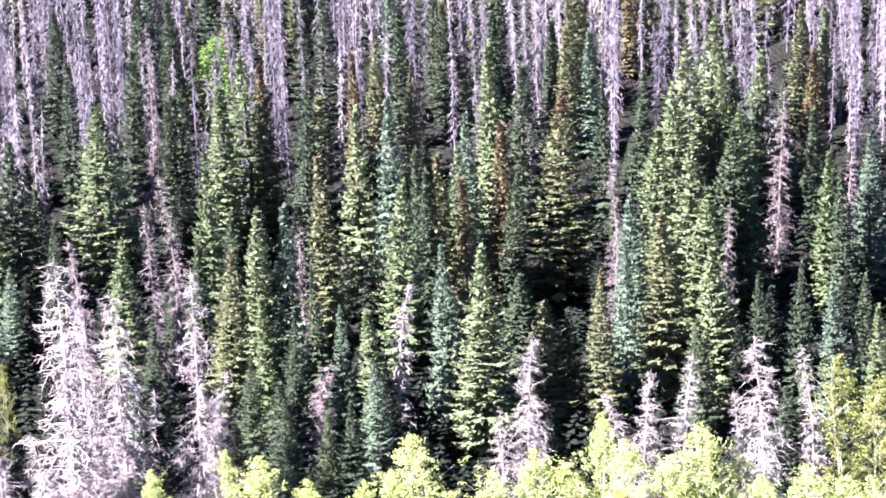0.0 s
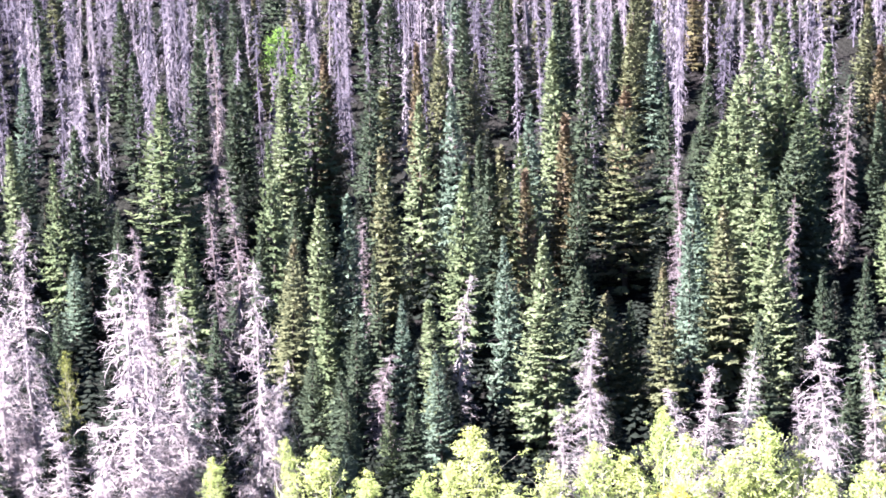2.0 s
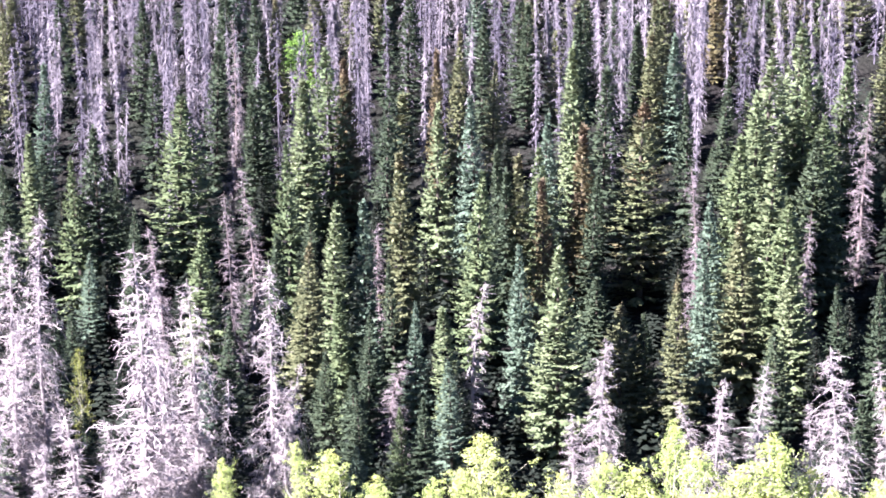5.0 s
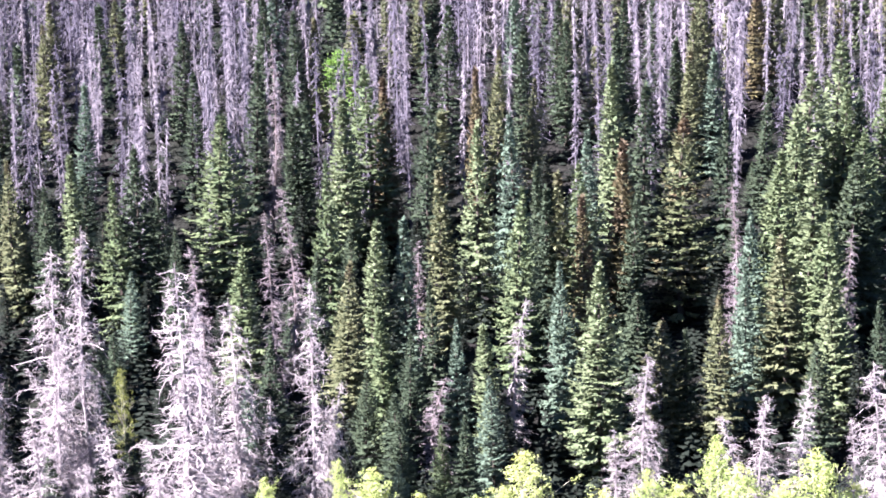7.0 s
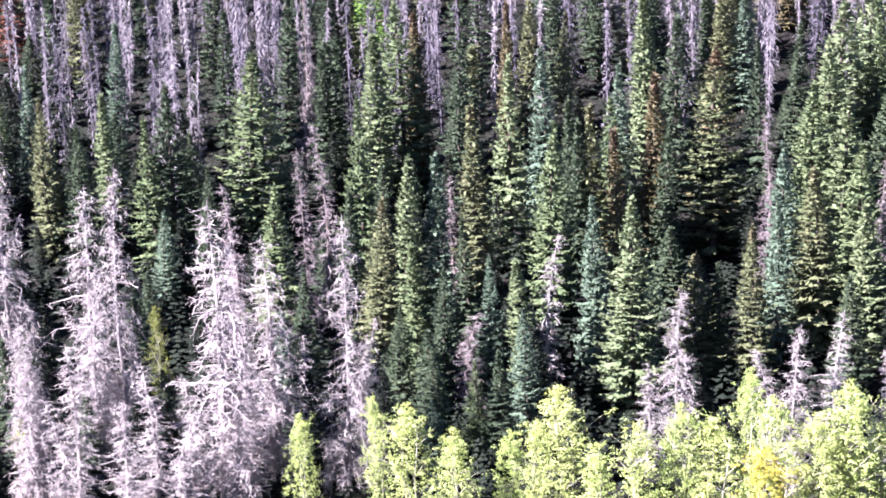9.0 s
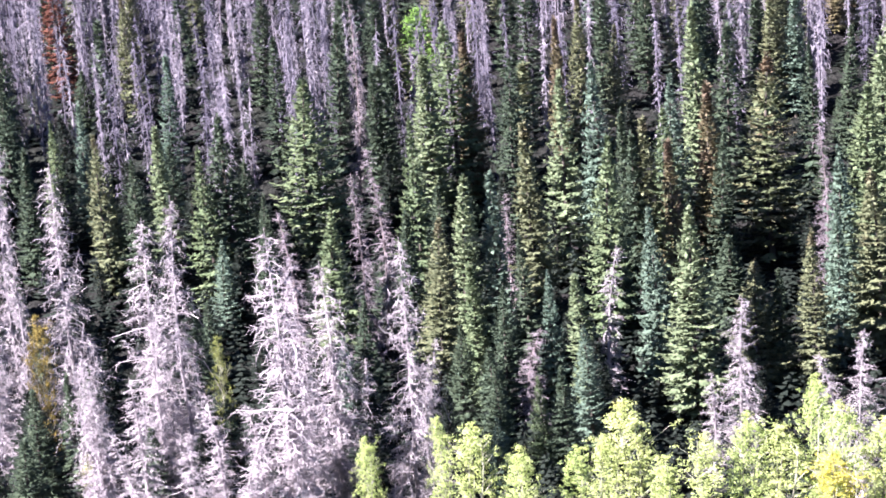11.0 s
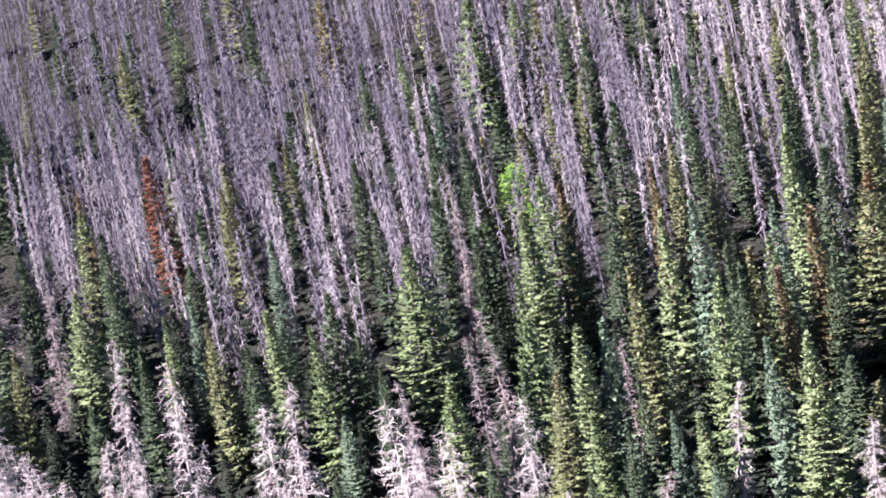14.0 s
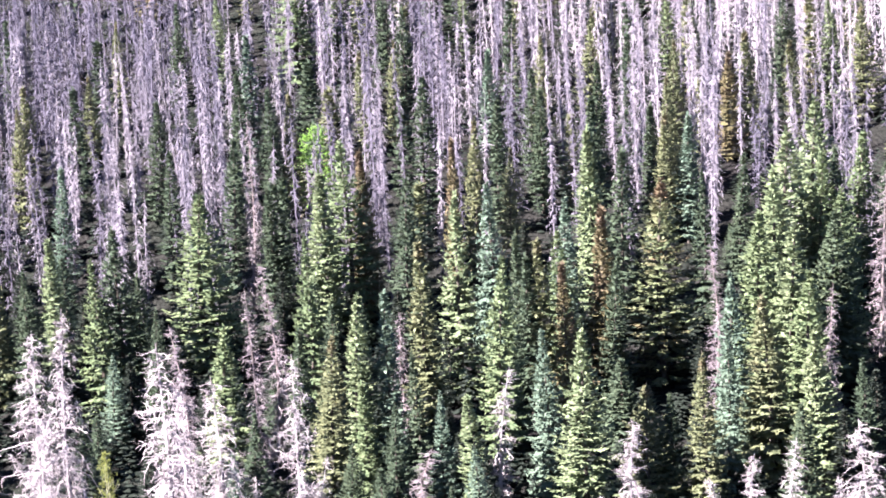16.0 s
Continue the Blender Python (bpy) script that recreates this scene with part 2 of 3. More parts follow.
def snag_crown(rng, R, n, twigs, droop=0.7, thick=0.032, bend=0.25, a=0.0):
    """Bare, sagging and hooked branches, and the tangle of fine twigs on them."""
    g, fine = Geo(), Geo()
    for k in range(n):
        u = ((k + rng.random()) / n) ** 1.1
        z0 = H * (0.06 + 0.925 * u)
        L = R * (1 - u) ** 0.62 * rng.uniform(0.4, 1.05) + rng.uniform(0.10, 0.45) * min(1.0, R * 0.5)
        arm = rng.random() < 0.07
        if arm:
            L = L * 1.3 + 0.25
        out = around(rng, rng.uniform(0, 6.283))
        sag = droop * rng.uniform(0.2, 1.4) * (1.05 - 0.5 * u)
        rise = rng.uniform(-0.1, 0.5)
        hook = rng.uniform(-0.7, 1.3)
        side = Vector((-out.y, out.x, 0)) * rng.uniform(-0.5, 0.5)
        foot = axis(z0, a, bend)
        pts = []
        for j in range(5):
            s = j / 4
            pts.append(foot + (out + side * s * s) * (L * s * (1 - 0.25 * s * s))
                       + Vector((0, 0, L * (rise * s - sag * s * s * 1.3 + hook * 0.5 * s ** 4)))
                       + Vector([rng.gauss(0, 0.08) for _ in range(3)]) * (L * s))
        g.tube(pts, [thick * (1.35 if arm else 1.0) * (1.15 - 0.85 * j / 4) * (0.6 + 0.4 * L / R) for j in range(5)], 3)
        tufted = 0.2 if arm else rng.choice((0.4, 0.7, 1.0, 1.3, 1.7))
        for q in range(int(twigs * tufted * (0.3 + L / R) * (1.12 - 0.7 * u))):
            s = rng.uniform(0.08, 1.0)
            j = min(3, int(s * 4))
            p = pts[j].lerp(pts[j + 1], s * 4 - j)
            w = Vector((rng.gauss(0, 0.6), rng.gauss(0, 0.6), rng.gauss(-0.45, 0.6))) + out * 0.3
            w.normalize()
            ln = rng.uniform(0.25, 0.85) * (0.55 + 0.2 * L)
            turn = Vector([rng.gauss(0, 0.45) for _ in range(3)])
            mid = p + w * (ln * 0.5)
            end = mid + (w + turn * 1.8 + Vector((0, 0, rng.uniform(-0.6, 0.3)))).normalized() * (ln * 0.55)
            strip(fine, (p, mid, end), thick * rng.uniform(0.3, 0.75), rng)
    return g, fine


def far_snag(rng, R, n, twigs=4):
    """A slender dead tree: its bole and a feathery column of short twigs."""
    stem, g = bole(rng, 0.085, 4, 0.12), Geo()
    belly = rng.uniform(0.2, 0.5)
    bare = rng.choice((0.0, 0.0, 0.12, 0.25))
    phase = rng.uniform(0, 40)
    for k in range(n):
        u = (k + rng.random()) / n
        z0 = H * (0.06 + 0.925 * u * (1 - bare * 0.5))
        full = 0.75 + 0.6 * noise.noise((phase, 0.0, z0 * 0.5))
        L = R * full * min(1.0, 0.35 + u / belly) * (1.02 - u) ** 0.6 * rng.uniform(0.3, 1.0) + 0.08
        out = around(rng, rng.uniform(0, 6.283), rng.uniform(-0.9, 0.2))
        st = Vector((0, 0, z0))
        e = st + out * L
        a = out.orthogonal().normalized() * 0.022
        i = len(g.v)
        g.v += [st - a, st + a, e]
        g.f.append((i, i + 1, i + 2))
        for q in range(twigs):
            p = st.lerp(e, rng.uniform(0.2, 1.0))
            w = Vector((rng.gauss(0, 0.55), rng.gauss(0, 0.55), rng.gauss(-1.0, 0.5))).normalized()
            t = p + w * rng.uniform(0.3, 0.85)
            b = w.cross(out + Vector([rng.gauss(0, 0.5) for _ in range(3)])).normalized()
            b *= rng.uniform(0.022, 0.046)
            i = len(g.v)
            g.v += [p - b, p + b, t]
            g.f.append((i, i + 1, i + 2))
    return stem, g


def aspen_parts(rng, R=3.4, clumps=440, per=20, size=0.15):
    """Stems with limbs, and a loose crown of leaf clumps."""
    t, c = Geo(), Geo()
    tips = []
    for s in range(rng.choice((2, 3))):
        a = rng.uniform(0, 6.28)
        foot = around(rng, a) * 0.35 * s
        head = foot + around(rng, a) * rng.uniform(0.2, 1.0) + Vector((0, 0, H * rng.uniform(0.82, 0.97)))
        pts = [foot.lerp(head, k / 6) + around(rng, k * 1.7) * 0.12 for k in range(7)]
        pts[0].z = -0.4
        t.tube(pts, [0.11 * (1.05 - k / 6) + 0.010 for k in range(7)], 6)
        for k in range(16):
            u = rng.uniform(0.12, 0.97)
            j = min(5, int(u * 6))
            p = pts[j].lerp(pts[j + 1], u * 6 - j)
            L = R * min(1.0, 2.0 * (1.06 - u)) * rng.uniform(0.5, 1.0)
            e = p + around(rng, rng.uniform(0, 6.28), rng.uniform(0.5, 1.3)) * L
            t.tube([p, p.lerp(e, 0.5) + Vector((0, 0, 0.1)), e], [0.05, 0.03, 0.012], 3)
            tips += [e, p.lerp(e, rng.uniform(0.5, 0.8)), p]
        tips.append(head)
    lobes = [rng.uniform(0.6, 1.15) for _ in range(9)]
    for k in range(clumps):
        u = rng.random() ** 1.15
        az = rng.uniform(0, 6.283)
        reach = R * min(1.0, 0.7 + 1.2 * u) * (1 - u) ** 0.5 * lobes[int(az * 5 / 6.283 + u * 4) % 9]
        p = around(rng, az) * (reach * rng.random() ** 0.4) + Vector((0, 0, H * (0.04 + 0.93 * u)))
        if k % 3 == 0:
            p = rng.choice(tips) + Vector([rng.gauss(0, 0.4) for _ in range(3)])
            p.z = min(p.z, H * 0.96)
        r = rng.uniform(0.25, 0.75)
        for q in range(per):
            d = Vector([rng.gauss(0, 1) for _ in range(3)]).normalized()
            at = p + Vector((d.x, d.y, d.z * 0.8)) * r * rng.uniform(0.35, 1.0)
            n = (d + Vector((0, 0, 0.4)) + Vector([rng.gauss(0, 0.3) for _ in range(3)])).normalized()
            c.leaf(at, n, size * rng.uniform(0.7, 1.3), rng.uniform(0, 6.28))
    return t, c


# ---- models, each shared by many trees: mesh of the bole, mesh of the crown, crown radius ----
def model(name, bole_geo, bole_mat, crown_geo, crown_mat, radius):
    return bole_geo.mesh(name + "_trunk", bole_mat), crown_geo.mesh(name + "_crown", crown_mat), radius


def snag(rng, r, R, n, twigs, droop, thick, bend, a):
    """A dead tree: bole, branches and twigs."""
    branches, fine = snag_crown(rng, R, n, twigs, droop, thick, bend, a)
    return (bole(rng, r, 7, bend, a).mesh("dead_trunk", GREY_WOOD), branches.mesh("dead_branches", GREY_TWIGS), R,
            fine.mesh("dead_twigs", GREY_TWIGS))


FULL, SLIM, YOUNG, SNAG_WIDE, SNAG_SLIM, ASPEN = [], [], [], [], [], []
for k in range(6):
    rng = random.Random(100 + k)
    crown = spruce_crown(rng, 2.3, gaps=0.06 + 0.03 * k, step=(0.60, 0.66, 0.56)[k % 3], power=(0.8, 0.7, 0.95)[k % 3],
                         fine=1.35, hang=(1.0, 0.5, 1.2)[k % 3], lift=(0.0, 0.10, -0.08)[k % 3])
    FULL.append(model("spruce", bole(rng, 0.19), BARK, crown, NEEDLES["green"], 2.3))
for k in range(6):
    rng = random.Random(200 + k)
    crown = spruce_crown(rng, 1.35, gaps=0.08, step=(0.52, 0.6, 0.46)[k % 3], power=(0.72, 0.6, 0.85)[k % 3], fine=1.2, hang=(0.8, 0.4, 1.0)[k % 3])
    SLIM.append(model("spruce", bole(rng, 0.15), BARK, crown, NEEDLES["green"], 1.35))
for k in range(4):
    rng = random.Random(250 + k)
    YOUNG.append(model("spruce", bole(rng, 0.2, 5), BARK, spruce_crown(rng, 2.4, gaps=0.05, step=1.0, fine=0.6), NEEDLES["green"], 2.4))
for k in range(6):
    rng = random.Random(300 + k)
    SNAG_WIDE.append(snag(rng, 0.11, 2.1, 165, 46, 0.9, 0.026, 0.35, k * 1.3))
for k in range(6):
    rng = random.Random(400 + k)
    SNAG_SLIM.append(snag(rng, 0.10, 1.1, 130, 30, 0.9, 0.024, 0.55, k * 1.3))
for k in range(5):
    rng = random.Random(500 + k)
    t_geo, c_geo = aspen_parts(rng)
    ASPEN.append(model("aspen", t_geo, BARK_PALE, c_geo, LEAVES, 3.4))
FAR = []
for k in range(8):
    rng = random.Random(600 + k)
    FAR.append(far_snag(rng, (0.95, 1.2, 1.55, 1.9)[k % 4], 85, 6))
FARTHEST = [far_snag(random.Random(650 + k), (1.2, 1.5, 1.9)[k % 3], 62, 5) for k in range(6)]

TAKEN = []


def tree(name, made, x, y, h, width, label, category, group, foliage=None, lean=1.5):
    """One tree on the ground: a base with its trunk and its crown."""
    trunk_mesh, crown_mesh, radius, *twig_mesh = made
    rng = random.Random(int(x * 31 + y * 977))
    base = tagged(new(name), label, category, group)
    base.empty_display_size = 0.5
    s = width / (2 * radius)
    base.matrix_world = (Matrix.Translation((x, y, ground_z(x, y)))
                         @ pose(0, 0, 0, rng.gauss(0, lean), rng.gauss(0, lean), rng.uniform(0, 360))
                         @ Matrix.Diagonal((s, s, h / H, 1)))
    trunk = new("trunk", trunk_mesh)
    crown = new("crown", crown_mesh)
    parts = [trunk, crown]
    trunk.parent = crown.parent = base
    if twig_mesh:
        parts.append(tagged(new("twig_tangle", twig_mesh[0]), "tangle of fine bare grey twigs", kind="stuff"))
        parts[2].parent = crown
    if foliage:
        for ob in parts[1:]:
            ob.material_slots[0].link = "OBJECT"
            ob.material_slots[0].material = foliage
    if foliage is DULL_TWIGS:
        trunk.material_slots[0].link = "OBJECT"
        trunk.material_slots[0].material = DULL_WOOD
    TAKEN.append((x, y))
    return base


# x, y, height, crown width of every tree that stands out, by its look
GREEN = [
    (-8.4, 142.5, 8, 1.9), (32.5, 150.5, 11, 2.9), (-13.6, 154.8, 12, 2.1), (-25.8, 161.8, 13, 4), (-3.6, 165.8, 17, 3.8),
    (18.2, 171.5, 17, 5.2), (-19.8, 172.5, 16, 3.3), (32.5, 172.5, 14, 2.4), (-37.9, 173.5, 14, 3.4),
    (-29.7, 180.2, 17, 6), (-54.6, 186.5, 12, 2.3), (-17.5, 188.8, 18, 5.3), (30, 195, 15, 2.8),
    (-28.8, 253.5, 17, 5.8), (-23.7, 258, 13, 3.7),
    (25.7, 175.2, 17, 4.5), (25.2, 184, 17, 4.5), (1.8, 173, 16, 3.5), (21.3, 164, 15, 4.5),
]
DARK_A = [
    (-44.2, 135, 8, 3.1), (-44.2, 139, 10, 2.8), (-6.9, 142.2, 9, 2.5), (-11.7, 143.5, 8, 2.5), (-43.2, 144.5, 9, 2.5),
    (-14.8, 150.8, 9, 2.5), (19.3, 153, 10, 2.9), (-11.5, 153.2, 11, 2.5), (-22.2, 153.5, 10, 2.6), (31.8, 153.8, 12, 2.6),
    (9.5, 156, 10, 2.5), (27.3, 156.2, 12, 2.3), (24.6, 157, 11, 2.6), (-10, 159.8, 12, 2.4), (-19.8, 163.2, 12, 2.2),
    (-32.7, 170.2, 11, 2.1), (33.8, 170.2, 13, 2.1), (6, 172, 14, 2.8), (-1.1, 172.5, 14, 2.3), (24.4, 173, 16, 5),
]
DARK_B = [
    (-1.5, 175, 15, 2), (-34.9, 175.2, 12, 2.9), (-36.4, 175.5, 16, 4.4), (-46.9, 177.5, 9, 2.7), (-55.1, 178.5, 13, 2.2),
    (-70.6, 181.5, 12, 3.2), (33.7, 182.2, 14, 2.3), (-11.9, 185, 16, 3.5), (27.1, 185, 17, 3.5), (7.2, 185.8, 17, 3),
    (-75.4, 186.8, 13, 3.8), (14.9, 188, 14, 2.9), (31.7, 189.2, 14, 2.3), (-23.7, 190.2, 14, 2.6), (-73.2, 192.8, 14, 3.7),
    (18.9, 194.5, 13, 2.1), (-29.9, 200, 15, 2.3), (-35.7, 200, 14, 2.2), (-63.2, 200.8, 15, 3.4), (5.3, 203.2, 15, 2.8),
]
# the spruces at x -79.6 and -86.9 are listed here for their shade
DARK_C = [
    (-72.7, 203.8, 14, 3.4), (-3.6, 207.2, 14, 2.2), (-11.2, 209.5, 16, 2.7), (-57.4, 210, 7, 2.8), (-27.3, 215.5, 14, 2.1),
    (-39.6, 216, 13, 2.4), (-30.9, 217.8, 15, 2.4), (-0, 218.8, 13, 2.4), (-83.1, 218.8, 16, 4.4), (10.6, 229.8, 13, 2.4),
    (-14.4, 235.8, 15, 3.3), (28.9, 240.8, 13, 2.8), (-93.6, 245.5, 16, 5), (-42.3, 249.5, 12, 2.5), (-17.1, 250.5, 15, 3.5),
    (-60.3, 275.2, 12, 2.8), (-91.2, 288.5, 12, 3.3), (-79.6, 199, 15, 4.1), (-86.9, 243.2, 17, 5.2),
    (0.6, 212, 13, 2.2), (-24.8, 189.8, 14, 2.2), (6.7, 216.8, 14, 2.4),
    (11.7, 207, 13, 2.4), (-2, 241.2, 14, 2.6), (-51.5, 161.2, 10, 2), (-44, 174.8, 13, 3), (-60.9, 193, 14, 3),
]
BLUE = [
    (-11.5, 140, 6, 1.9), (-5.2, 147.8, 10, 2.5), (-23.5, 151, 8, 2.2), (29.7, 153, 12, 3), (-7.9, 155.2, 11, 2.4),
    (0.1, 157.2, 15, 3), (14.1, 159.8, 13, 2.7), (-12.4, 163.5, 15, 2.4), (15.6, 165.5, 15, 3.2), (-35.5, 166.2, 9, 2.3),
    (37.1, 176, 14, 3.1), (2.2, 177.5, 17, 3.6), (-4.2, 181.2, 17, 3.5), (-52.1, 187.8, 13, 2.5), (-45.8, 196, 14, 2.2),
    (14.8, 204.2, 13, 2.4), (-4.8, 226.5, 13, 2.3), (-31.2, 228.5, 15, 2.6),
]
LIME = [
    (-23.1, 218.2, 9, 2.4),
]
# the last three stand here to brighten a sunlit cluster by colour
BRIGHT = [
    (3, 152, 17, 4.7), (-5.1, 152.8, 12, 2.2), (21.3, 157.8, 13, 4.1), (-15, 163, 15, 2.6), (-7.1, 175.8, 18, 4.2),
    (-43.3, 182.2, 13, 2.4), (-19.6, 185.2, 17, 3.1), (-63.5, 188, 15, 3.9), (5.2, 188.5, 18, 3), (25.4, 189.5, 20, 6),
    (39.9, 213.2, 12, 2.1), (33.8, 237.8, 13, 2.9), (16.1, 245, 13, 3.1), (-37.7, 251.8, 12, 2.5), (-8.1, 255.5, 11, 2.6),
    (-71, 276.8, 10, 2.8), (22.2, 184.5, 19, 6.4), (20.9, 168.2, 17, 6.2), (20.6, 181, 17, 5),
]
RUSTY = [
    (2.1, 169, 15, 1.9), (5.1, 174.2, 17, 2.6), (-16, 191.5, 16, 2.4), (-7.8, 192.5, 16, 1.7), (35.3, 194.8, 15, 2.3),
    (21.2, 225.2, 12, 2.2), (-49.8, 274.2, 15, 3.5),
]
OLIVE_A = [
    (12.1, 155.5, 13, 3.1), (7.9, 155.8, 11, 3.9), (-17, 158, 14, 3.4), (17.6, 160.2, 15, 4.8), (-9.4, 168.8, 17, 2.8),
    (0.1, 173.2, 15, 2.4), (-47.6, 176.5, 15, 3), (-68.4, 181.8, 13, 2.9), (-6.4, 197.2, 16, 2), (-2.6, 199.5, 12, 2.5),
    (12.7, 204.2, 13, 2.2), (36.6, 211, 13, 2.3), (-53.5, 214.2, 13, 2.5), (-25.3, 216.2, 13, 2.1), (23.4, 226, 14, 2.6),
    (15.2, 227.2, 13, 2.7), (-49.9, 232.8, 10, 2.7), (37.2, 234.5, 13, 3.3), (6.6, 240.5, 13, 3.3), (-49.7, 248.5, 11, 2.2),
]
OLIVE_B = [
    (-89.2, 263, 12, 2.7), (-76.1, 267.8, 13, 4.2), (1.2, 231.2, 13, 2.6), (14, 215.5, 13, 3), (-18.7, 230.2, 12, 2),
    (28.1, 227.5, 12, 2.2), (-15.4, 233.8, 12, 2.4), (-54.8, 224.2, 12, 2.2),
]
BROWNED = [
    (10.4, 176.8, 18, 5.6), (-67.4, 208, 17, 3.9),
]
RED = [
    (-62.3, 219.2, 16, 2.9), (-68, 252.2, 5, 1.8),
]
SNAGS_A = [
    (-31.7, 130.8, 10, 2.9), (-36.6, 131, 10, 2.2), (-27, 131.2, 9, 2.5), (21, 132, 16, 4), (-35.5, 133, 13, 2.6),
    (-25.1, 133, 9, 2.2), (-23.9, 133.8, 13, 2.2), (-30.4, 134, 11, 2.6), (-38, 134, 11, 2.6), (-38.5, 134.2, 14, 2.9),
    (-28.6, 134.5, 10, 2.2), (-25.9, 135, 22, 5.6), (-15.7, 137.2, 12, 1.5), (13.7, 137.8, 12, 2.8), (-17.4, 138.2, 20, 3.6),
    (24.9, 138.2, 13, 1.8), (11.4, 138.8, 10, 2.1), (-23, 139.2, 18, 4.4), (-23, 139.2, 12, 2.3), (-40.5, 139.8, 12, 2.8),
]
SNAGS_B = [
    (-24.9, 140, 16, 2.7), (17, 140.5, 12, 2.5), (-15.6, 140.8, 12, 1.7), (20.1, 141, 9, 1.3), (-25.7, 141.2, 18, 2.3),
    (-35.7, 141.5, 15, 3.2), (3.5, 142, 8, 1.8), (-33.7, 143.2, 22, 3.7), (5.7, 143.8, 13, 3), (-21.2, 144.2, 9, 1.7),
    (-36.9, 144.8, 20, 4.5), (-9.2, 150.5, 9, 2.3), (-48.7, 150.8, 20, 1.7), (-50.8, 150.8, 18, 3.9), (-3.4, 152.8, 14, 2.2),
    (-45, 153, 22, 4.5), (-28.8, 157.5, 15, 2.2), (-22.8, 159.5, 17, 1.9), (-51.8, 160, 22, 3), (23.3, 162.8, 14, 1.6),
]
SNAGS_C = [
    (-22.1, 164, 17, 2), (-62.6, 167, 11, 2.4), (-11.3, 168.8, 11, 1.7), (13.8, 170, 15, 1.8), (-68.5, 172, 12, 3),
    (34.2, 172.5, 15, 1.9), (-73.2, 178, 14, 4.2), (29.5, 179.8, 17, 2.3), (-66.7, 190.5, 14, 2.8), (-27.3, 192.5, 20, 1.6),
    (-75.4, 201.2, 17, 4.1),
    (-58.7, 157.2, 15, 4), (-55.3, 152.2, 15, 3.6), (-51.7, 144.8, 14, 3.4), (-58.8, 151.8, 15, 3.6), (-48.6, 146.2, 14, 3.2), (-38.8, 133.8, 14, 3), (-62.9, 162.5, 16, 3.6), (-64.0, 161.2, 16, 3.6), 
]
ASPENS_A = [
    (22.4, 125.2, 10, 3.4), (10.7, 125.5, 8, 3.8), (24.9, 125.8, 9, 3.5), (27, 125.8, 9, 3.5), (19.6, 126, 9, 3.1),
    (13.8, 127, 10, 3.5), (15.6, 127.2, 8, 3.8), (11.3, 127.5, 11, 3.5), (2.6, 127.8, 9, 3.1), (16, 127.8, 12, 4),
    (5.2, 128.5, 10, 2.8), (7.4, 128.5, 9, 3.5), (18.4, 129, 9, 3.2), (0, 129, 7, 2.8), (9.8, 129.8, 12, 2.5),
    (-9.3, 130, 8, 2.8), (-4, 130.8, 8, 2.5), (-2.2, 131.8, 10, 3.9), (-5.9, 131.8, 7, 2.5), (-12.5, 132.2, 9, 3.2),
]
ASPENS_B = [
    (-19.9, 133, 8, 2), (-14.9, 133.5, 9, 1.7), (29, 135, 12, 3.4), (27.2, 136.5, 13, 3.6), (-40.3, 137.2, 6, 1.6),
    (-46.4, 147.2, 13, 2.1), (-33.3, 152.2, 8, 1.5),
]

SPRUCES = (
    ("green", GREEN, "tall green spruce with dense drooping boughs on the slope"),
    ("dark", DARK_A + DARK_B + DARK_C, "dark green spruce, darkened further for the shade of its neighbours"),
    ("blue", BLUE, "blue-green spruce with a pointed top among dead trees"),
    ("bright", BRIGHT, "yellow-green spruce with full boughs, needle colour brightened for the sun"),
    ("olive", OLIVE_A + OLIVE_B, "olive green spruce with some browning boughs"),
    ("rusty", RUSTY, "dying spruce with rust-brown needles"),
    ("browned", BROWNED, "green spruce with brown dying needles on its sides"),
    ("red", RED, "dead spruce still holding red-brown needles"),
    ("lime", LIME, "lime green young tree with a rounded top"),
)
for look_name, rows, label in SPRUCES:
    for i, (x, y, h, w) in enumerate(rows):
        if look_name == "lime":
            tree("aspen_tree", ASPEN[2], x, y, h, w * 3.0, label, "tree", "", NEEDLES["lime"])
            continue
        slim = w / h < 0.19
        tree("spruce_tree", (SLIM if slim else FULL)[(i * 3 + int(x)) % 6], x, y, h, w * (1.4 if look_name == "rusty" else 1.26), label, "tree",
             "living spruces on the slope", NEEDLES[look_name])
for i, (x, y, h, w) in enumerate(SNAGS_A + SNAGS_B + SNAGS_C):
    wide = w > 2.6
    # duller wood up the slope; on the snag at x -9.2 it paints shade
    tree("dead_tree", (SNAG_WIDE if wide else SNAG_SLIM)[i % 6], x, y, h, w * 1.6,
         "bleached grey dead spruce with drooping bare branches" if wide else "slender grey dead spruce with bare twigs",
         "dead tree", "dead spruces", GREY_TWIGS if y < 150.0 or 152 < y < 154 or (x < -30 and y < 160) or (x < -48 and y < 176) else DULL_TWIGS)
for i, (x, y, h, w) in enumerate(ASPENS_A + ASPENS_B):
    gold = (x > 26 and h > 11) or x < -44
    turned = 10 < x < 11
    tree("aspen_tree", ASPEN[i % 5], x, y, h, w * 1.6,
         "aspen with golden autumn leaves at the foot of the slope" if gold else
         "young aspen whose leaves have turned bright yellow" if turned else "young aspen with pale yellow-green leaves",
         "tree", "aspens at the foot of the slope", (LEAVES_ORANGE if x < 0 else LEAVES_GOLD) if gold else LEAVES_GOLD if x < -30 else LEAVES_YELLOW if turned else LEAVES)


PLACED = list(TAKEN)


# ---- younger spruces, added to close the gaps under the tall ones ----
def free(x, y, gap):
    return all((x - a) ** 2 + (y - b) ** 2 > gap * gap for a, b in TAKEN)


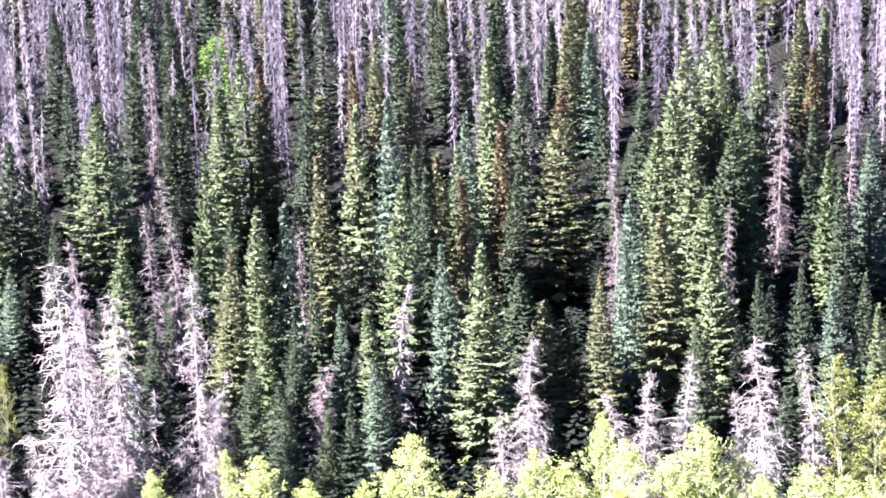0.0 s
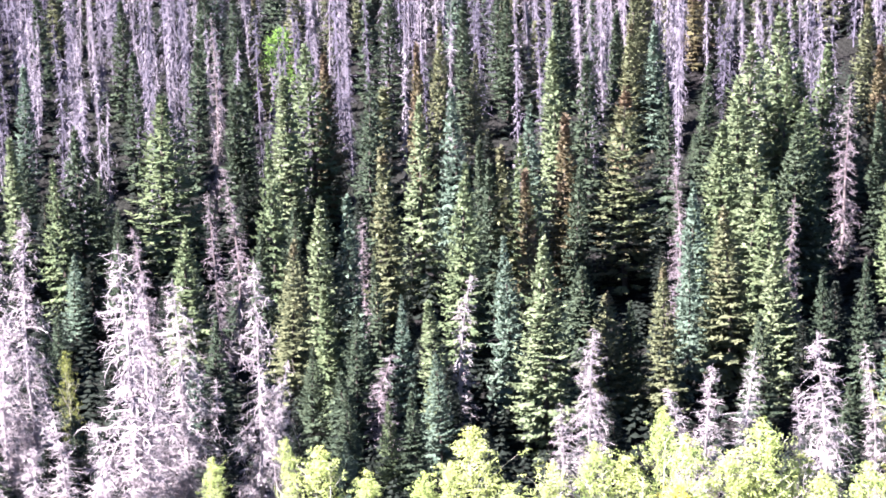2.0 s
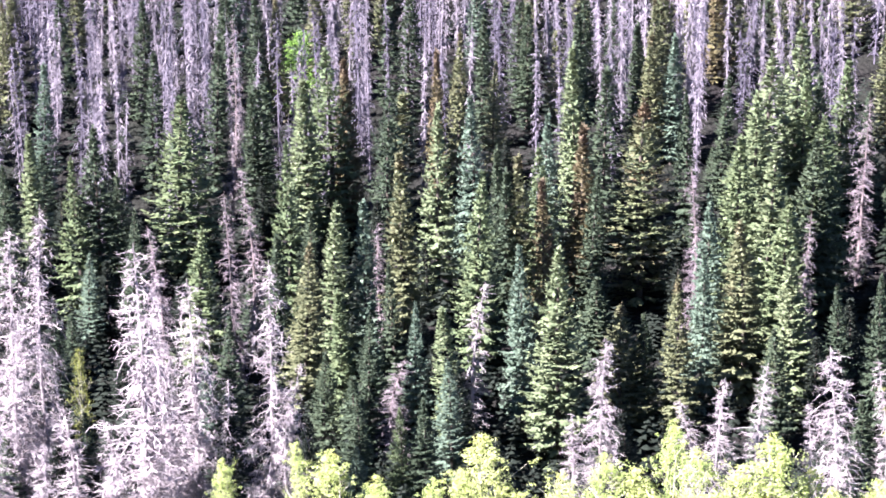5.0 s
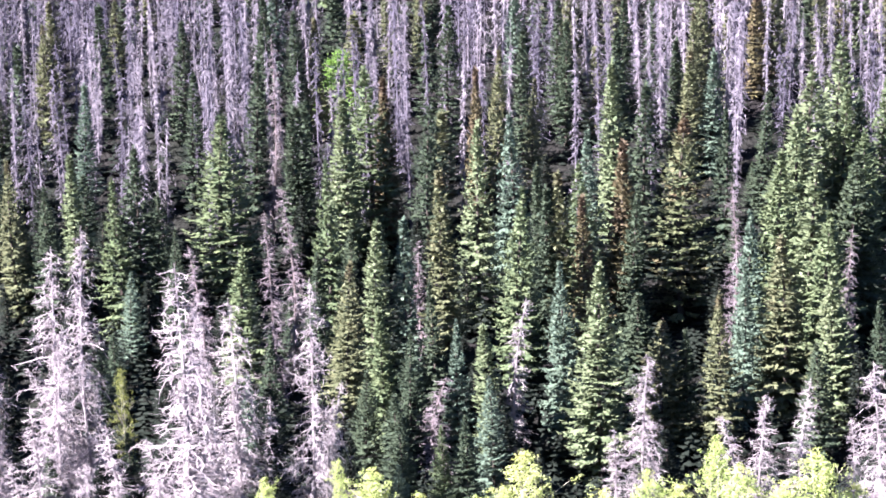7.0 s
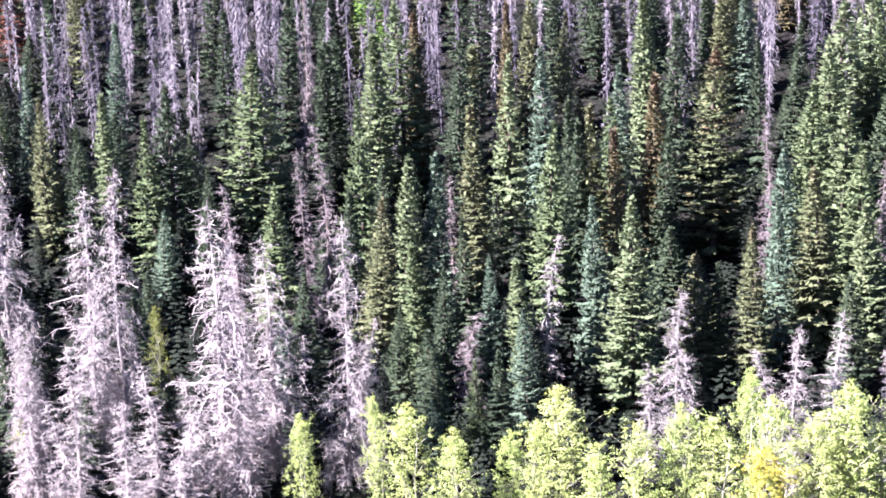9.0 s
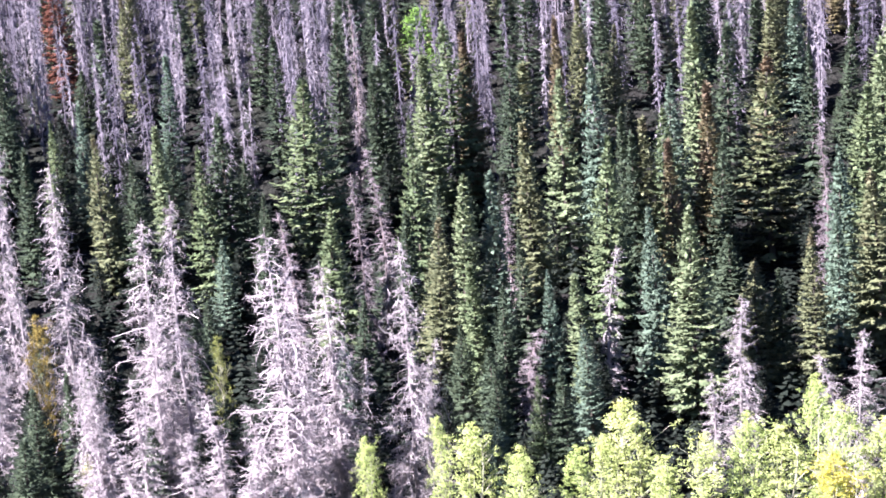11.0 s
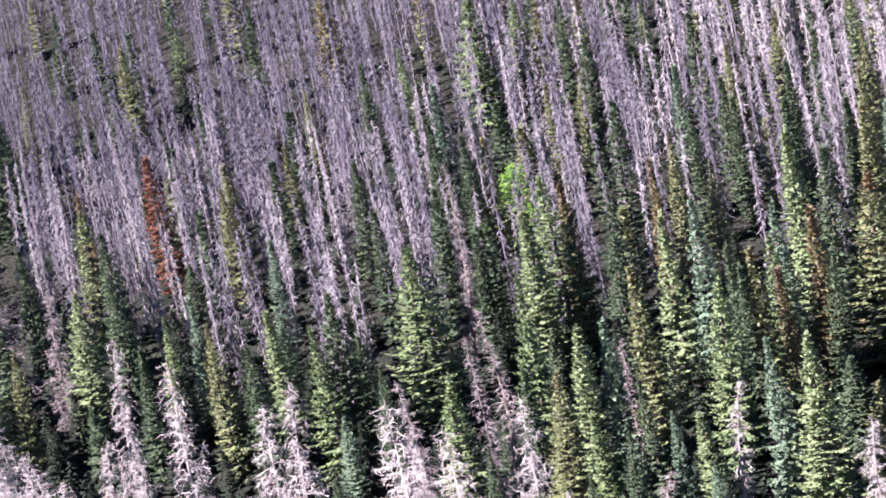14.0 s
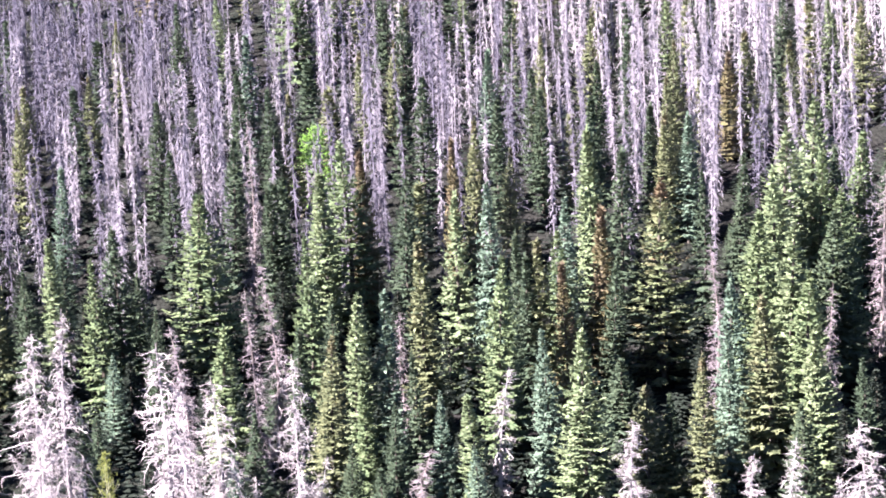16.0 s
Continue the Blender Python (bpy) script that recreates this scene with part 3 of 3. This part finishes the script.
def edge_of_dead(x):
    """Where, going up the slope, the dead stand takes over from the living trees."""
    return float(np.interp(x, [-110, -91, -75, -62, -54, -45, -25, -10, 10, 25, 60], [256, 237, 217, 202, 195, 190, 185, 195, 198, 200, 196]))


rng = random.Random(11)
y = 139.0
while y < 206:
    x = -0.43 * y
    while x < 0.25 * y:
        px, py = x + rng.uniform(-1.2, 1.2), y + rng.uniform(-1.2, 1.2)
        x += (5.5 if px < -28 else 9.0) * rng.uniform(0.7, 1.3)
        if py > edge_of_dead(px) + 4 or not free(px, py, 1.5):
            continue
        # mostly the near-black needles, so the gaps look shaded by colour
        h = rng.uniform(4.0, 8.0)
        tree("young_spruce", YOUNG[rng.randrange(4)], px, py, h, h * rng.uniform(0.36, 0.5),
             "small spruce growing under the taller trees, needles darkened for their shade", "tree", "young spruces", NEEDLES[rng.choice(("shade", "shade", "dark"))])
    y += 5.8


# ---- the dead wood that covers the upper slope ----
def hides(x, y):
    """Whether a tree here would stand close before one that shows above its neighbours."""
    return any(0 < b - y < 13 and abs(x - a * y / b) < 1.5 for a, b in STANDING_OUT)


STANDING_OUT = [p for p in PLACED if p[1] > 183]
rng = random.Random(7)
near_spots, far_spots, green_spots = [], [], []
y = 171.0
while y < 400:
    gap = 3.2 if y < 300 else 3.8 if y < 350 else 6.5
    x = -0.50 * y - 6
    while x < 0.28 * y + 6:
        px, py = x + rng.uniform(-1.5, 1.5), y + rng.uniform(-1.5, 1.5)
        x += gap * rng.uniform(0.8, 1.2)
        clump = noise.noise((px * 0.10, py * 0.07, 0.0)) + 0.6 * noise.noise((px * 0.3, py * 0.22, 5.0))
        if py < edge_of_dead(px) - 2 or clump < -0.30 + rng.uniform(-0.15, 0.15) or not free(px, py, 1.2) or hides(px, py):
            continue
        if rng.random() < 0.06:
            green_spots.append((px, py))
        elif py < 240 and -0.42 * py < px < 0.24 * py:
            near_spots.append((px, py))
        else:
            far_spots.append((px, py))
    y += gap * 0.95

TINTS = (0.5, 0.15, 0.4, 0.05, 0.6, 0.25, 0.45, 0.1)


def tinted(me, value):
    at = me.attributes.new("tint", "FLOAT", "POINT")
    at.data.foreach_set("value", [value] * len(me.vertices))
    return me


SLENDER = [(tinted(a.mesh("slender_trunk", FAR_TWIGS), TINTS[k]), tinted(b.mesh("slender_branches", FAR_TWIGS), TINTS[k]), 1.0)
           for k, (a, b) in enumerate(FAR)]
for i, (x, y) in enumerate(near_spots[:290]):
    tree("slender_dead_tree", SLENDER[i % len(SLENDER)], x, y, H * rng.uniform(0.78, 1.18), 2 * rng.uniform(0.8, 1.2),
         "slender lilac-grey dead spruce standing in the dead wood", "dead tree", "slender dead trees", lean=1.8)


def whole(pair):
    """Corners and triangles of a bole and its twigs together."""
    (v, t), (w, u) = pair[0].arrays(), pair[1].arrays()
    return np.concatenate((v, w)), np.concatenate((t, u + len(v)))


def stand(name, spots, shapes, material, label, category, lo, hi, wide=(0.75, 1.35)):
    """Many trees of one far wood in one mesh, with a tint for each tree."""
    vs, ts_, tints, n = [], [], [], 0
    for x, y in spots:
        v, t = shapes[rng.randrange(len(shapes))]
        s = rng.uniform(*wide)
        m = np.array(pose(0, 0, 0, rng.gauss(0, 1.8), rng.gauss(0, 1.8), rng.uniform(0, 360)).to_3x3())
        p = (v * (s, s, rng.uniform(lo, hi))) @ m.T + (x, y, ground_z(x, y))
        vs.append(p)
        ts_.append(t + n)
        # tint also rises with x: the left-to-right brightening is put into the colour
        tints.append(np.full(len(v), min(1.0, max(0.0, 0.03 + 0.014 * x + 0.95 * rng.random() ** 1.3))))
        n += len(v)
    v, t, tint = np.concatenate(vs), np.concatenate(ts_), np.concatenate(tints)
    me = bpy.data.meshes.new(name)
    me.vertices.add(len(v))
    me.vertices.foreach_set("co", v.astype(np.float32).ravel())
    me.loops.add(t.size)
    me.loops.foreach_set("vertex_index", t.astype(np.int32).ravel())
    me.polygons.add(len(t))
    me.polygons.foreach_set("loop_start", np.arange(0, t.size, 3, dtype=np.int32))
    me.update(calc_edges=True)
    at = me.attributes.new("tint", "FLOAT", "POINT")
    at.data.foreach_set("value", tint.astype(np.float32))
    me.materials.append(material)
    return tagged(new(name, me), label, category, kind="stuff")


mid = [p for p in far_spots if p[1] < 262] + near_spots[290:]
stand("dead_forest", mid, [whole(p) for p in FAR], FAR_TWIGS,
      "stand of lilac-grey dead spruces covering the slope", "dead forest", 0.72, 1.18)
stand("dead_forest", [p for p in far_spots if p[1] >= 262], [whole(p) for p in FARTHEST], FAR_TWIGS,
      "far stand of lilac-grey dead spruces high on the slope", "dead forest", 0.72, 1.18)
def sapling(rng):
    """A low bushy seedling."""
    g = Geo()
    for k in range(26):
        u = k / 26
        out = around(rng, k * 2.4 + rng.uniform(-.4, .4), rng.uniform(-0.35, 0.25)).normalized()
        side = Vector((-out.y, out.x, 0))
        p = out * (2.6 * (1 - u) * rng.uniform(0.1, 0.6)) + Vector((0, 0, H * (0.05 + 0.9 * u)))
        g.spray(p, out, side, 3.4 * (1 - 0.7 * u) * rng.uniform(0.7, 1.2), 1.5 * (1 - 0.7 * u), 0.9)
    return g


seedlings = [sapling(random.Random(800 + k)).arrays() for k in range(6)]
spots = []
y = 136.0
while y < 345:
    x = -0.48 * y
    while x < 0.27 * y:
        px, py = x + rng.uniform(-1.2, 1.2), y + rng.uniform(-1.2, 1.2)
        x += (2.7 if y < 190 else 4.0) * rng.uniform(0.7, 1.3)
        if free(px, py, 0.6) and py < 275:
            spots.append((px, py))
    y += 2.7 if y < 190 else 4.0
# brush added to hide the floor, its colour near black in place of shade
stand("undergrowth", spots, seedlings, NEEDLES["shade"], "low spruce seedlings and brush added on the forest floor, near black for shade", "undergrowth", 0.10, 0.27, (0.28, 0.5))
far_green = []
for k in range(4):
    r2 = random.Random(700 + k)
    far_green.append(spruce_crown(r2, 1.35, gaps=0.08, step=1.0, fine=0.5).arrays())
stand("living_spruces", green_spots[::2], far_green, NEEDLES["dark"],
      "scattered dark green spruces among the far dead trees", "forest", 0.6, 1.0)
stand("living_spruces", green_spots[1::2], far_green, NEEDLES["olive"],
      "scattered olive green spruces among the far dead trees", "forest", 0.55, 0.9)
